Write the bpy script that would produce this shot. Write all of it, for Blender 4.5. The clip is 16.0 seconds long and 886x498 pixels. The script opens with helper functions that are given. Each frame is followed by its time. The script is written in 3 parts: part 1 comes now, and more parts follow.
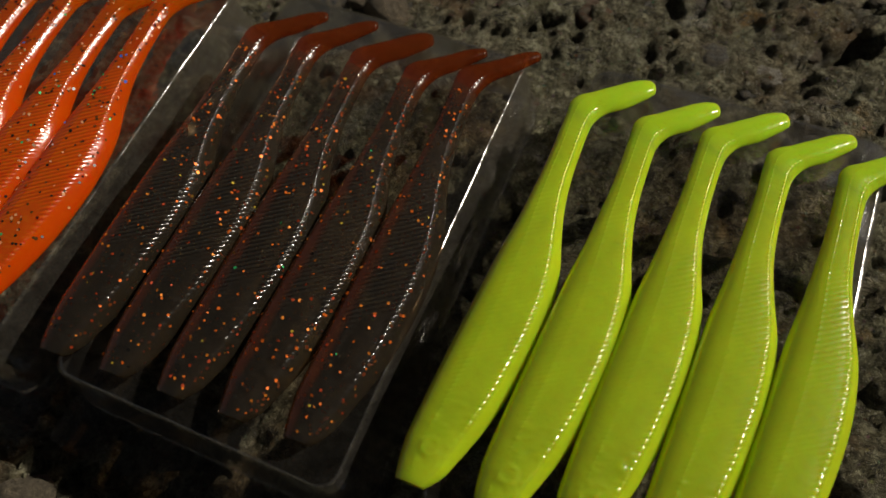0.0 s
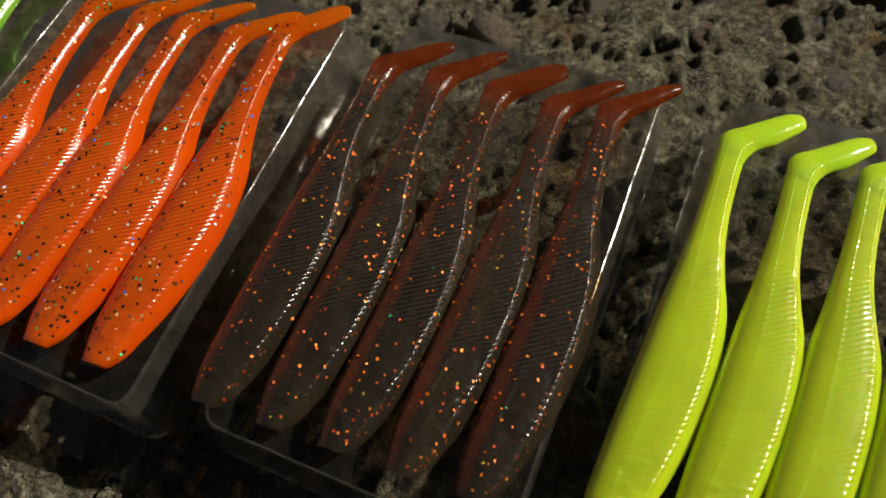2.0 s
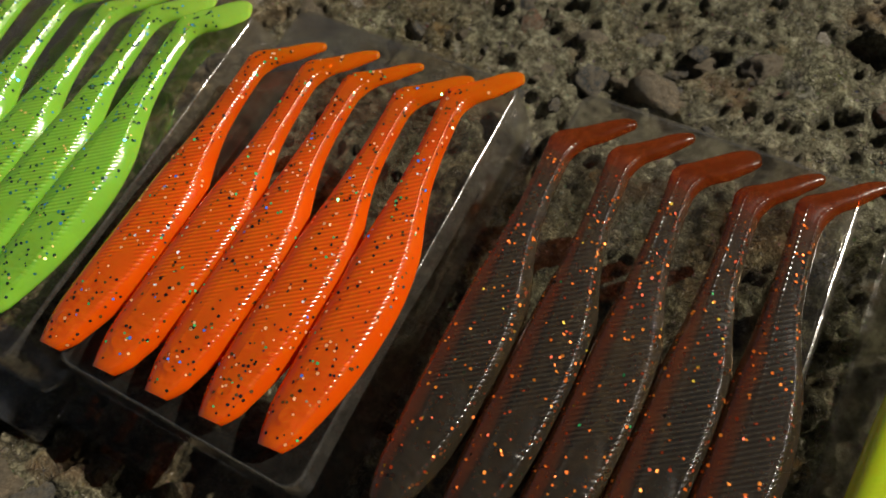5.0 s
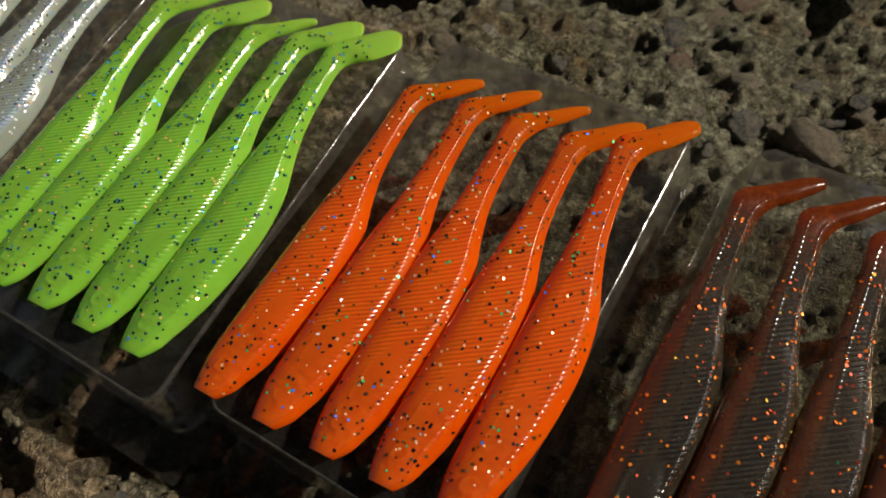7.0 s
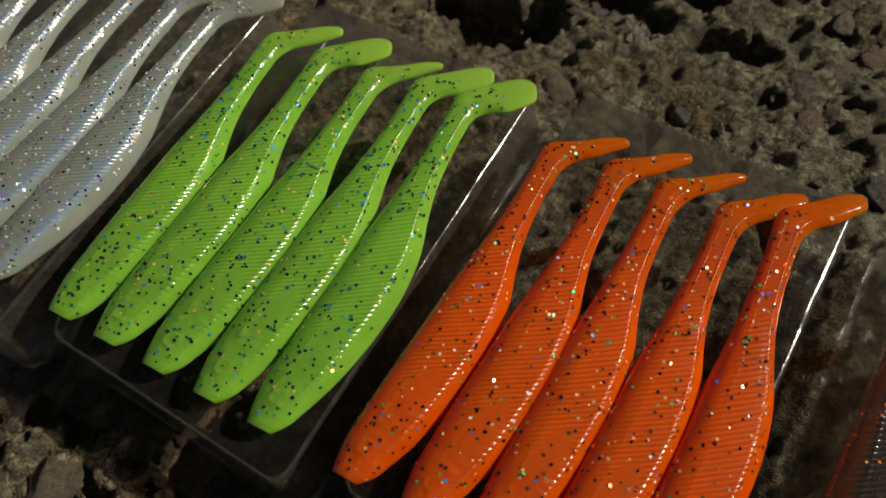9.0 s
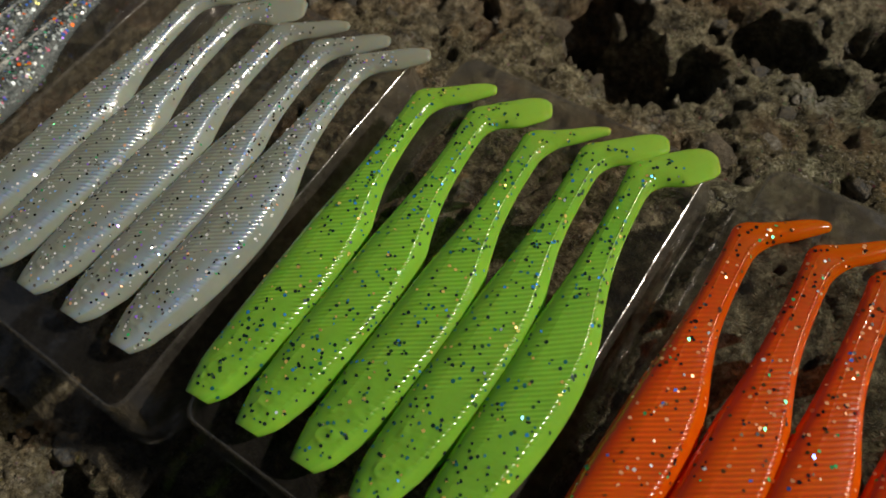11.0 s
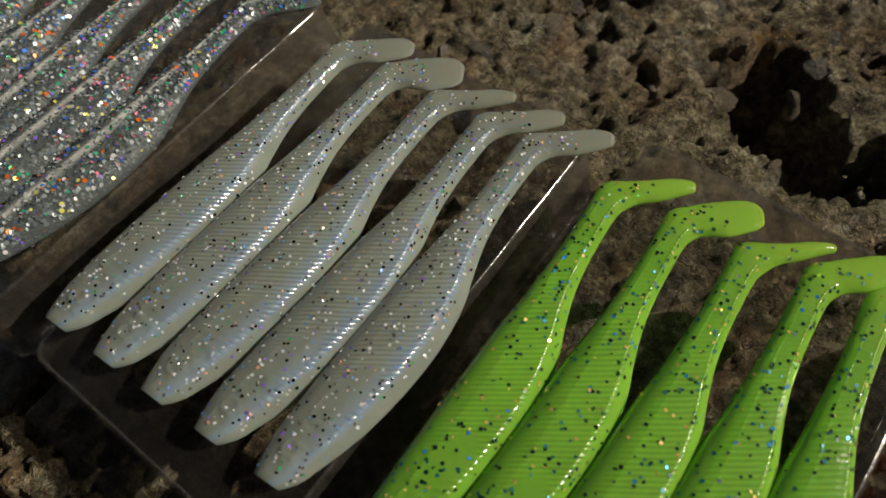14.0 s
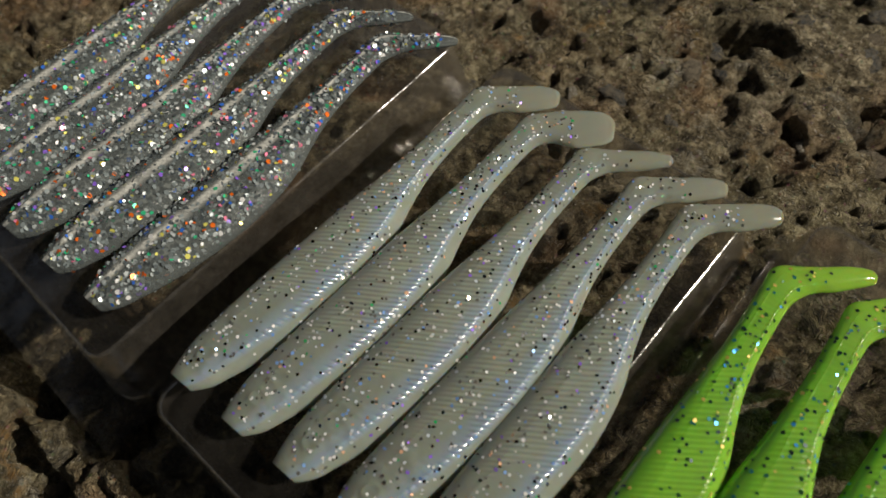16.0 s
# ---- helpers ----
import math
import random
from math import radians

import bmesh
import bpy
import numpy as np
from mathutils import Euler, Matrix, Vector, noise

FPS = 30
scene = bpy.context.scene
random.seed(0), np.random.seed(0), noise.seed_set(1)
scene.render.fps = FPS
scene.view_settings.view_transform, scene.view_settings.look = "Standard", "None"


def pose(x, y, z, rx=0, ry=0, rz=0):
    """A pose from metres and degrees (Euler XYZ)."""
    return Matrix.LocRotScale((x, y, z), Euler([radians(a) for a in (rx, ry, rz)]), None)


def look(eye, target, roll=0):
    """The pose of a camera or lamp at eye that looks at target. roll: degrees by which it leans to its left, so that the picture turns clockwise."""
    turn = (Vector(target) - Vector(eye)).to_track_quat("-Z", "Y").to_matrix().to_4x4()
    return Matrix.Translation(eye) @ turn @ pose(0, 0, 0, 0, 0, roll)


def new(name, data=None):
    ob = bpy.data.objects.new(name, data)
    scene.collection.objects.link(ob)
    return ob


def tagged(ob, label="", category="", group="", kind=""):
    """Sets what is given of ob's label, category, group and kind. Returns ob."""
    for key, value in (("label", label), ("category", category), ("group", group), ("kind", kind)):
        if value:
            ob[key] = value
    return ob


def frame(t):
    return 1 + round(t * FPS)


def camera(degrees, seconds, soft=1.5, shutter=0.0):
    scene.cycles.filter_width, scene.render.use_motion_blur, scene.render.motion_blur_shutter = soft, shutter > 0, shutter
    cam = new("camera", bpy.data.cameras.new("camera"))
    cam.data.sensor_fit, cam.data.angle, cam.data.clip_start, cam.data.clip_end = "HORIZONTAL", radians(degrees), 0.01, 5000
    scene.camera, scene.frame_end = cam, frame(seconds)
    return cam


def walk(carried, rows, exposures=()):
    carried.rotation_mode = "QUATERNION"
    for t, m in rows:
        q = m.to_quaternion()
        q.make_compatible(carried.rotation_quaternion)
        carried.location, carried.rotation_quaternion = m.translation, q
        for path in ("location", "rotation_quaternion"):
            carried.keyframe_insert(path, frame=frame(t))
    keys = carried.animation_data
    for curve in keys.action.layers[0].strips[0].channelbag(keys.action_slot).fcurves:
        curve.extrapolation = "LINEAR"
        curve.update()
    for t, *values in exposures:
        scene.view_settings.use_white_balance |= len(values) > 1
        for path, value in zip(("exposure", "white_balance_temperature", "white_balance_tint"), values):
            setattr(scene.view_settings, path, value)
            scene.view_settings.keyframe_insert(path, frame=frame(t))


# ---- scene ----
cam = camera(62.35, 16.0)
PATH = [
    (0.0, pose(0.08227, -0.08519, 0.12320, 25.402, 4.274, 19.648)),
    (0.5, pose(0.07668, -0.08336, 0.12371, 25.183, 4.309, 19.702)),
    (1.0, pose(0.06949, -0.08338, 0.12459, 25.439, 4.617, 19.923)),
    (1.5, pose(0.06257, -0.08248, 0.12572, 25.392, 3.874, 19.109)),
    (2.0, pose(0.05690, -0.08508, 0.12512, 24.857, 4.291, 19.294)),
    (2.5, pose(0.05183, -0.08542, 0.12599, 24.844, 3.849, 19.396)),
    (3.0, pose(0.04850, -0.08408, 0.12513, 24.857, 3.683, 19.417)),
    (5.5, pose(0.02458, -0.07583, 0.13049, 23.881, 6.593, 25.160)),
    (6.0, pose(0.01705, -0.07815, 0.12984, 24.059, 5.942, 25.871)),
    (6.5, pose(0.01121, -0.07736, 0.12923, 23.976, 5.907, 26.098)),
    (7.0, pose(0.00321, -0.07829, 0.13030, 24.417, 6.146, 26.567)),
    (7.5, pose(-0.00371, -0.07783, 0.13056, 24.277, 5.965, 26.869)),
    (8.0, pose(-0.00940, -0.07784, 0.12977, 24.638, 5.490, 27.240)),
    (8.5, pose(-0.01578, -0.07834, 0.12915, 24.282, 5.616, 27.402)),
    (9.0, pose(-0.02624, -0.07824, 0.12963, 24.649, 4.303, 27.985)),
    (11.5, pose(-0.05782, -0.07677, 0.12205, 27.054, 6.027, 31.728)),
    (12.0, pose(-0.06531, -0.07641, 0.11995, 27.090, 5.908, 32.593)),
    (12.5, pose(-0.07454, -0.07659, 0.11878, 27.479, 5.161, 33.303)),
    (13.0, pose(-0.08140, -0.07626, 0.11863, 27.471, 5.283, 33.716)),
    (13.5, pose(-0.08442, -0.07334, 0.11950, 27.208, 5.251, 33.650)),
    (14.0, pose(-0.08872, -0.07346, 0.11910, 27.372, 4.204, 33.870)),
    (14.5, pose(-0.09132, -0.07300, 0.11795, 27.792, 3.618, 34.399)),
    (15.0, pose(-0.09554, -0.07425, 0.11737, 27.793, 3.820, 34.751)),
    (15.5, pose(-0.10270, -0.07373, 0.11796, 27.650, 4.319, 36.568)),
    (16.0, pose(-0.11133, -0.07270, 0.11854, 27.115, 4.449, 38.117)),
]

cam.data.dof.use_dof, cam.data.dof.focus_distance, cam.data.dof.aperture_fstop = True, 0.118, 23.0
walk(cam, PATH, [(0.0, -0.6), (0.5, -0.65), (1.5, -0.35), (2.0, 0.05), (2.5, 0.18), (3.0, 0.2), (5.5, 0.27), (7.0, 0.16), (8.0, 0.08), (9.0, -0.16), (12.5, -0.2), (14.0, -0.15), (14.5, -0.05), (16.0, 0.0)])

# ---- light ----
SUN_AZ, SUN_EL = radians(56.0), radians(37.0)      # azimuth from +y towards +x
sun_way = Vector((math.sin(SUN_AZ) * math.cos(SUN_EL), math.cos(SUN_AZ) * math.cos(SUN_EL), math.sin(SUN_EL)))
sun = new("sun", bpy.data.lights.new("sun", "SUN"))
sun.data.energy, sun.data.angle, sun.data.color = 3.6, radians(0.6), (1.0, 0.91, 0.76)
sun.matrix_world = look(sun_way * 3.0, (0, 0, 0))
world = bpy.data.worlds.new("sky")
scene.world = world
world.use_nodes = True
sky = world.node_tree.nodes.new("ShaderNodeTexSky")
sky.sky_type, sky.sun_disc = "NISHITA", False
sky.sun_elevation, sky.sun_rotation = SUN_EL, SUN_AZ
pale = world.node_tree.nodes.new("ShaderNodeHueSaturation")
pale.inputs["Saturation"].default_value = 0.35
world.node_tree.links.new(sky.outputs[0], pale.inputs["Color"])
world.node_tree.links.new(pale.outputs[0], world.node_tree.nodes["Background"].inputs["Color"])
world.node_tree.nodes["Background"].inputs["Strength"].default_value = 0.015

MM = 0.001


# ---- material helpers ----
class Nodes:
    """A short hand for building one node material."""

    def __init__(self, name):
        self.mat = bpy.data.materials.new(name)
        self.mat.use_nodes = True
        self.tree = self.mat.node_tree
        self.bsdf = self.tree.nodes["Principled BSDF"]
        self.out = self.tree.nodes["Material Output"]

    def add(self, kind, **sockets):
        node = self.tree.nodes.new("ShaderNode" + kind)
        for key, value in sockets.items():
            self.put(node.inputs[key.replace("_", " ")], value)
        return node

    def put(self, socket, value):
        if isinstance(value, bpy.types.NodeSocket):
            self.tree.links.new(value, socket)
        else:
            socket.default_value = value

    def set(self, **sockets):
        for key, value in sockets.items():
            self.put(self.bsdf.inputs[key.replace("_", " ")], value)
        return self

    def coords(self):
        return self.add("TexCoord").outputs["Object"]

    def noise(self, scale, detail=4.0, rough=0.6, vector=None):
        node = self.add("TexNoise", Scale=scale, Detail=detail, Roughness=rough)
        self.put(node.inputs["Vector"], vector or self.coords())
        return node.outputs["Fac"]

    def ramp(self, fac, stops, constant=False):
        node = self.add("ValToRGB", Fac=fac)
        ramp = node.color_ramp
        ramp.interpolation = "CONSTANT" if constant else "LINEAR"
        while len(ramp.elements) < len(stops):
            ramp.elements.new(0.5)
        for element, (at, colour) in zip(ramp.elements, stops):
            element.position = at
            element.color = (*colour, 1.0) if len(colour) == 3 else colour
        return node.outputs["Color"]

    def mix(self, fac, a, b, blend="MIX"):
        node = self.tree.nodes.new("ShaderNodeMix")
        node.data_type, node.blend_type = "RGBA", blend
        self.put(node.inputs[0], fac)
        self.put(node.inputs[6], a if isinstance(a, bpy.types.NodeSocket) else (*a, 1.0))
        self.put(node.inputs[7], b if isinstance(b, bpy.types.NodeSocket) else (*b, 1.0))
        return node.outputs[2]

    def remap(self, value, a, b, c=0.0, d=1.0):
        node = self.add("MapRange")
        for n, v in enumerate((value, a, b, c, d)):
            self.put(node.inputs[n], v)
        return node.outputs[0]

    def math(self, how, a, b):
        node = self.tree.nodes.new("ShaderNodeMath")
        node.operation = how
        self.put(node.inputs[0], a)
        self.put(node.inputs[1], b)
        return node.outputs[0]

    def attribute(self, name):
        node = self.add("Attribute")
        node.attribute_name = name
        return node.outputs["Fac"]

    def bump(self, height, strength, distance):
        node = self.add("Bump", Strength=strength, Distance=distance, Height=height)
        return node.outputs["Normal"]


# ---- materials ----
def concrete_material():
    n = Nodes("weathered concrete")
    p = n.coords()
    broad = n.noise(22, 5, 0.65, p)
    fine = n.noise(420, 6, 0.75, p)
    grit = n.noise(1500, 3, 0.7, p)
    base = n.ramp(fine, [(0.34, (0.060, 0.046, 0.028)), (0.50, (0.270, 0.222, 0.140)), (0.62, (0.57, 0.49, 0.335))])
    base = n.mix(n.remap(n.noise(31, 4, 0.6, p), 0.50, 0.68, 0.0, 0.8), base, n.mix(1.0, base, (0.80, 0.58, 0.42), "MULTIPLY"))
    base = n.mix(n.remap(broad, 0.40, 0.62), base, n.mix(1.0, base, (0.72, 0.74, 0.66), "MULTIPLY"))
    base = n.mix(n.remap(n.noise(60, 3, 0.5, p), 0.58, 0.70, 0.0, 0.6), base, (0.30, 0.17, 0.09))
    spot = n.add("SeparateXYZ", Vector=p)
    where = spot.outputs["X"]
    olive = n.remap(n.math("ADD", where, n.math("MULTIPLY", n.math("SUBTRACT", broad, 0.5), 0.12)), -0.085, -0.025)
    patch = n.math("MULTIPLY", n.remap(where, 0.25, 0.6, 1.0, 0.0), n.remap(n.math("ABSOLUTE", spot.outputs["Y"], 0.0), 0.2, 0.6, 1.0, 0.0))
    base = n.mix(n.math("MULTIPLY", olive, patch), base, n.mix(1.0, base, (0.90, 1.0, 1.02), "MULTIPLY"))
    lichen = n.math("MULTIPLY", n.remap(n.noise(48, 5, 0.7, p), 0.56, 0.66), n.remap(n.noise(650, 4, 0.7, p), 0.42, 0.58))
    base = n.mix(n.math("MULTIPLY", lichen, 0.7), base, (0.52, 0.50, 0.43))
    base = n.mix(n.math("MULTIPLY", n.remap(n.noise(85, 3, 0.5, p), 0.64, 0.72), n.remap(fine, 0.42, 0.6)), base, (0.34, 0.20, 0.07))
    sand = n.add("TexVoronoi", Scale=620.0)
    n.put(sand.inputs["Vector"], p)
    base = n.mix(n.remap(sand.outputs["Distance"], 0.0, 0.28, 0.55, 0.0), base, n.mix(1.0, sand.outputs["Color"], (0.42, 0.36, 0.27), "MULTIPLY"))
    grains = n.add("TexVoronoi", Scale=300.0)
    n.put(grains.inputs["Vector"], n.mix(0.012, p, n.add("TexNoise", Scale=300.0).outputs["Color"], "ADD"))
    kind = n.add("SeparateColor")
    n.put(kind.inputs[0], grains.outputs["Color"])
    dark, pale = n.math("LESS_THAN", kind.outputs[0], 0.22), n.math("GREATER_THAN", kind.outputs[0], 0.86)
    inside = n.remap(grains.outputs["Distance"], 0.25, 0.5, 0.9, 0.0)
    base = n.mix(n.math("MULTIPLY", dark, inside), base, (0.045, 0.043, 0.040))
    base = n.mix(n.math("MULTIPLY", pale, inside), base, (0.42, 0.36, 0.25))
    base = n.mix(n.remap(grit, 0.60, 0.70, 0.0, 0.85), base, (0.62, 0.58, 0.50))
    holes = n.add("TexVoronoi", Scale=330.0)
    n.put(holes.inputs["Vector"], p)
    pit = n.remap(holes.outputs["Distance"], 0.05, 0.22, 0.0, 1.0)
    height = n.math("ADD", n.math("MULTIPLY", fine, 1.0), n.math("MULTIPLY", grit, 0.45))
    height = n.math("ADD", height, n.math("MULTIPLY", pit, 0.5))
    height = n.math("ADD", height, n.math("MULTIPLY", n.remap(grains.outputs["Distance"], 0.1, 0.6, 1.0, 0.0), 0.55))
    n.set(Base_Color=base, Roughness=0.88, Normal=n.bump(height, 1.0, 0.0022))
    n.bsdf.inputs["Specular IOR Level"].default_value = 0.25
    return n.mat


def stone_material():
    n = Nodes("embedded aggregate")
    p = n.coords()
    rnd = n.add("ObjectInfo").outputs["Random"]
    tone = n.ramp(rnd, [(0.0, (0.09, 0.095, 0.10)), (0.28, (0.17, 0.165, 0.155)), (0.5, (0.24, 0.19, 0.13)), (0.68, (0.30, 0.25, 0.18)), (0.80, (0.24, 0.12, 0.07)), (0.88, (0.13, 0.14, 0.155)), (0.95, (0.50, 0.47, 0.42))], True)
    mottled = n.noise(5, 8, 0.8, p)
    tone = n.mix(1.0, tone, n.ramp(mottled, [(0.32, (0.30, 0.30, 0.31)), (0.50, (0.95, 0.95, 0.92)), (0.66, (1.8, 1.75, 1.6))]), "MULTIPLY")
    crust = n.noise(2.2, 6, 0.7, p)
    tone = n.mix(n.remap(crust, 0.42, 0.56, 0.0, 0.9), tone, (0.24, 0.20, 0.14))
    n.set(Base_Color=tone, Roughness=0.75, Normal=n.bump(n.math("ADD", mottled, crust), 1.0, 0.003))
    return n.mat


def film_material(name, haze_least, haze_most, through_colour, gloss_least):
    """Thin clear thermoformed plastic: lets most light through, mirrors at a slant."""
    n = Nodes(name)
    p = n.coords()
    wave = n.bump(n.math("ADD", n.noise(55, 2, 0.5, p), n.math("MULTIPLY", n.noise(900, 2, 0.5, p), 0.02)), 0.5, 0.004)
    clear = n.add("BsdfTransparent", Color=(*through_colour, 1.0))
    gloss = n.add("BsdfGlossy", Color=(1.0, 1.0, 1.0, 1.0), Roughness=n.remap(n.noise(130, 4, 0.6, p), 0.3, 0.7, 0.06, 0.20))
    n.put(gloss.inputs["Normal"], wave)
    haze = n.add("BsdfDiffuse", Color=(0.75, 0.69, 0.60, 1.0))
    fresnel = n.add("Fresnel", IOR=1.5)
    n.put(fresnel.inputs["Normal"], wave)
    scratch = n.noise(240, 6, 0.8, p)
    a = n.add("MixShader", Fac=n.remap(scratch, 0.35, 0.80, haze_least, haze_most))
    n.put(a.inputs[1], clear.outputs[0])
    n.put(a.inputs[2], haze.outputs[0])
    b = n.add("MixShader", Fac=n.remap(fresnel.outputs[0], 0.04, 0.6, gloss_least, 0.45))
    n.put(b.inputs[1], a.outputs[0])
    n.put(b.inputs[2], gloss.outputs[0])
    n.put(n.out.inputs["Surface"], b.outputs[0])
    return n.mat


def rubber(name, core, rim_colour, rim_from=0.45, tail_colour=None, subsurface=0.5, reach=0.0010, rough=0.16, belly=None, clear=0.0, tail_clear=None, tint=(1, 1, 1), thin=0.2, belly_from=0.1, sheen_to=None):
    """Soft plastic; 'across' runs from the back (-1) to the belly (1), 'along' from nose (0) to tail (1)."""
    n = Nodes(name)
    p = n.coords()
    across, along = n.attribute("across"), n.attribute("along")
    cloud = n.noise(130, 4, 0.6, p)
    speck = n.noise(1400, 3, 0.6, p)
    tone = n.mix(n.remap(cloud, 0.35, 0.7), core, tuple(0.82 * v for v in core))
    edge = n.remap(n.math("ADD", n.math("MULTIPLY", across, -1.0), n.math("MULTIPLY", n.math("SUBTRACT", cloud, 0.5), 0.3)), rim_from, 1.0)
    tone = n.mix(edge, tone, rim_colour)
    if belly:
        band = n.remap(n.math("ADD", across, n.math("MULTIPLY", n.math("SUBTRACT", cloud, 0.5), 0.4)), belly_from, belly_from + 0.5, 0.0, 0.85)
        # ends the band before the belly, so it reads as a painted sheen
        if sheen_to:
            band = n.math("MULTIPLY", band, n.remap(across, sheen_to - 0.15, sheen_to, 1.0, 0.0))
        tone = n.mix(band, tone, belly)
    if tail_colour:
        tone = n.mix(n.remap(along, 0.72, 0.90), tone, tail_colour)
    tone = n.mix(n.remap(speck, 0.60, 0.75, 0.0, 0.25), tone, tuple(0.6 * v for v in core))
    n.set(Base_Color=tone, Roughness=n.remap(cloud, 0.3, 0.7, rough - 0.03, rough + 0.05), IOR=1.52)
    n.set(Subsurface_Weight=subsurface, Subsurface_Radius=(1.0, 0.55, 0.25), Subsurface_Scale=reach)
    wet = n.attribute("wet")                                     # an oily film on the flank, dull belly and underside
    n.set(Specular_IOR_Level=n.math("MULTIPLY", wet, 0.4))
    relief = n.bump(n.math("ADD", n.noise(650, 3, 0.6, p), n.math("MULTIPLY", cloud, 1.5)), 0.10, 0.0004)
    n.set(Normal=relief)
    surface = n.bsdf.outputs[0]
    if clear:
        glassy = n.add("BsdfTransparent", Color=(*tint, 1.0))
        m = n.add("MixShader", Fac=n.math("ADD", n.remap(along, 0.45, 0.85, 1 - clear, 1 - (tail_clear or clear)), n.math("MULTIPLY", n.attribute("ribs"), thin)))
        n.put(m.inputs[1], glassy.outputs[0])
        n.put(m.inputs[2], surface)
        surface = m.outputs[0]
    oil = n.add("BsdfGlossy", Color=(1.0, 1.0, 1.0, 1.0), Roughness=n.remap(cloud, 0.3, 0.7, rough - 0.04, rough + 0.02), Normal=relief)
    film = n.add("MixShader", Fac=n.math("MULTIPLY", n.add("Fresnel", IOR=1.8, Normal=relief).outputs[0], wet))
    n.put(film.inputs[1], surface)
    n.put(film.inputs[2], oil.outputs[0])
    n.put(n.out.inputs["Surface"], film.outputs[0])
    return n.mat


def clear_rubber():
    """Clear soft plastic; the bright line light makes on its back ridge is painted as a pale band."""
    n = Nodes("clear soft plastic")
    p = n.coords()
    clear = n.add("BsdfTransparent", Color=(0.70, 0.73, 0.73, 1.0))
    grain = n.noise(700, 4, 0.7, p)
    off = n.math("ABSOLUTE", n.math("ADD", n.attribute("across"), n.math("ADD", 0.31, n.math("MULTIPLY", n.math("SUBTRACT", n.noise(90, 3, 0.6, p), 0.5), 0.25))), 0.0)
    # painted highlight: pale, denser colour where the ridge shines
    ridge_shine = n.math("MULTIPLY", n.remap(off, 0.07, 0.24, 1.0, 0.0), n.remap(n.noise(260, 4, 0.7, p), 0.3, 0.6, 0.35, 1.0))
    n.set(Base_Color=n.mix(ridge_shine, (0.20, 0.225, 0.225), (0.78, 0.78, 0.73)), Roughness=0.16, IOR=1.5, Normal=n.bump(grain, 0.5, 0.0008))
    m = n.add("MixShader", Fac=n.remap(ridge_shine, 0.0, 1.0, 0.45, 0.85))
    n.put(m.inputs[1], clear.outputs[0])
    n.put(m.inputs[2], n.bsdf.outputs[0])
    n.put(n.out.inputs["Surface"], m.outputs[0])
    return n.mat


def glitter_material(name, stops, metal=0.75, rough=0.28):
    n = Nodes(name)
    rnd = n.add("NewGeometry").outputs["Random Per Island"]
    n.set(Base_Color=n.ramp(rnd, stops, True), Metallic=metal, Roughness=rough)
    return n.mat


CONCRETE, STONE = concrete_material(), stone_material()
FILM, WALL_FILM = film_material("clear thermoformed plastic", 0.005, 0.018, (0.99, 0.985, 0.975), 0.006), film_material("cloudy drawn plastic", 0.014, 0.055, (0.92, 0.91, 0.89), 0.055)
BLACK, GOLD, BLUE, TEAL, GREEN = (0.012, 0.011, 0.01), (0.95, 0.62, 0.22), (0.06, 0.22, 0.85), (0.02, 0.16, 0.18), (0.05, 0.55, 0.18)
WHITE, PINK, AMBER, VIOLET, LEMON = (0.95, 0.95, 0.95), (0.9, 0.25, 0.4), (1.0, 0.20, 0.015), (0.35, 0.18, 0.9), (0.9, 0.85, 0.2)
PEACH = (1.0, 0.50, 0.24)


# ---- small builders ----
def mesh_from(name, verts, faces, material, smooth=True):
    me = bpy.data.meshes.new(name)
    me.from_pydata(verts.tolist() if hasattr(verts, "tolist") else verts, [], faces.tolist() if hasattr(faces, "tolist") else faces)
    me.materials.append(material)
    if smooth:
        me.polygons.foreach_set("use_smooth", [True] * len(me.polygons))
    me.update()
    return me


def child(name, me, parent, label=""):
    ob = new(name, me)
    ob.parent = parent
    return tagged(ob, label)


def grid_faces(rows, columns, closed=False):
    """Quads between rows of points; closed joins the last column to the first."""
    r, c = np.meshgrid(np.arange(rows - 1), np.arange(columns if closed else columns - 1), indexing="ij")
    d = (c + 1) % columns
    return np.stack([r * columns + c, r * columns + d, (r + 1) * columns + d, (r + 1) * columns + c], -1).reshape(-1, 4)


def hashed(i, j, seed):
    h = np.sin(i * 127.1 + j * 311.7 + seed * 74.7) * 43758.5453
    return h - np.floor(h)


def value_noise(x, y, seed):
    i, j = np.floor(x), np.floor(y)
    u, v = x - i, y - j
    u, v = u * u * (3 - 2 * u), v * v * (3 - 2 * v)
    a, b = hashed(i, j, seed), hashed(i + 1, j, seed)
    c, d = hashed(i, j + 1, seed), hashed(i + 1, j + 1, seed)
    return (a * (1 - u) + b * u) * (1 - v) + (c * (1 - u) + d * u) * v - 0.5


def fractal(x, y, scale, octaves, seed, gain=0.5):
    total, gain_now = 0.0, 1.0
    for n in range(octaves):
        turn = 0.7 * n
        xx, yy = x * math.cos(turn) - y * math.sin(turn), x * math.sin(turn) + y * math.cos(turn)
        total = total + gain_now * value_noise(xx * scale * 2**n, yy * scale * 2**n, seed + n)
        gain_now *= gain
    return total


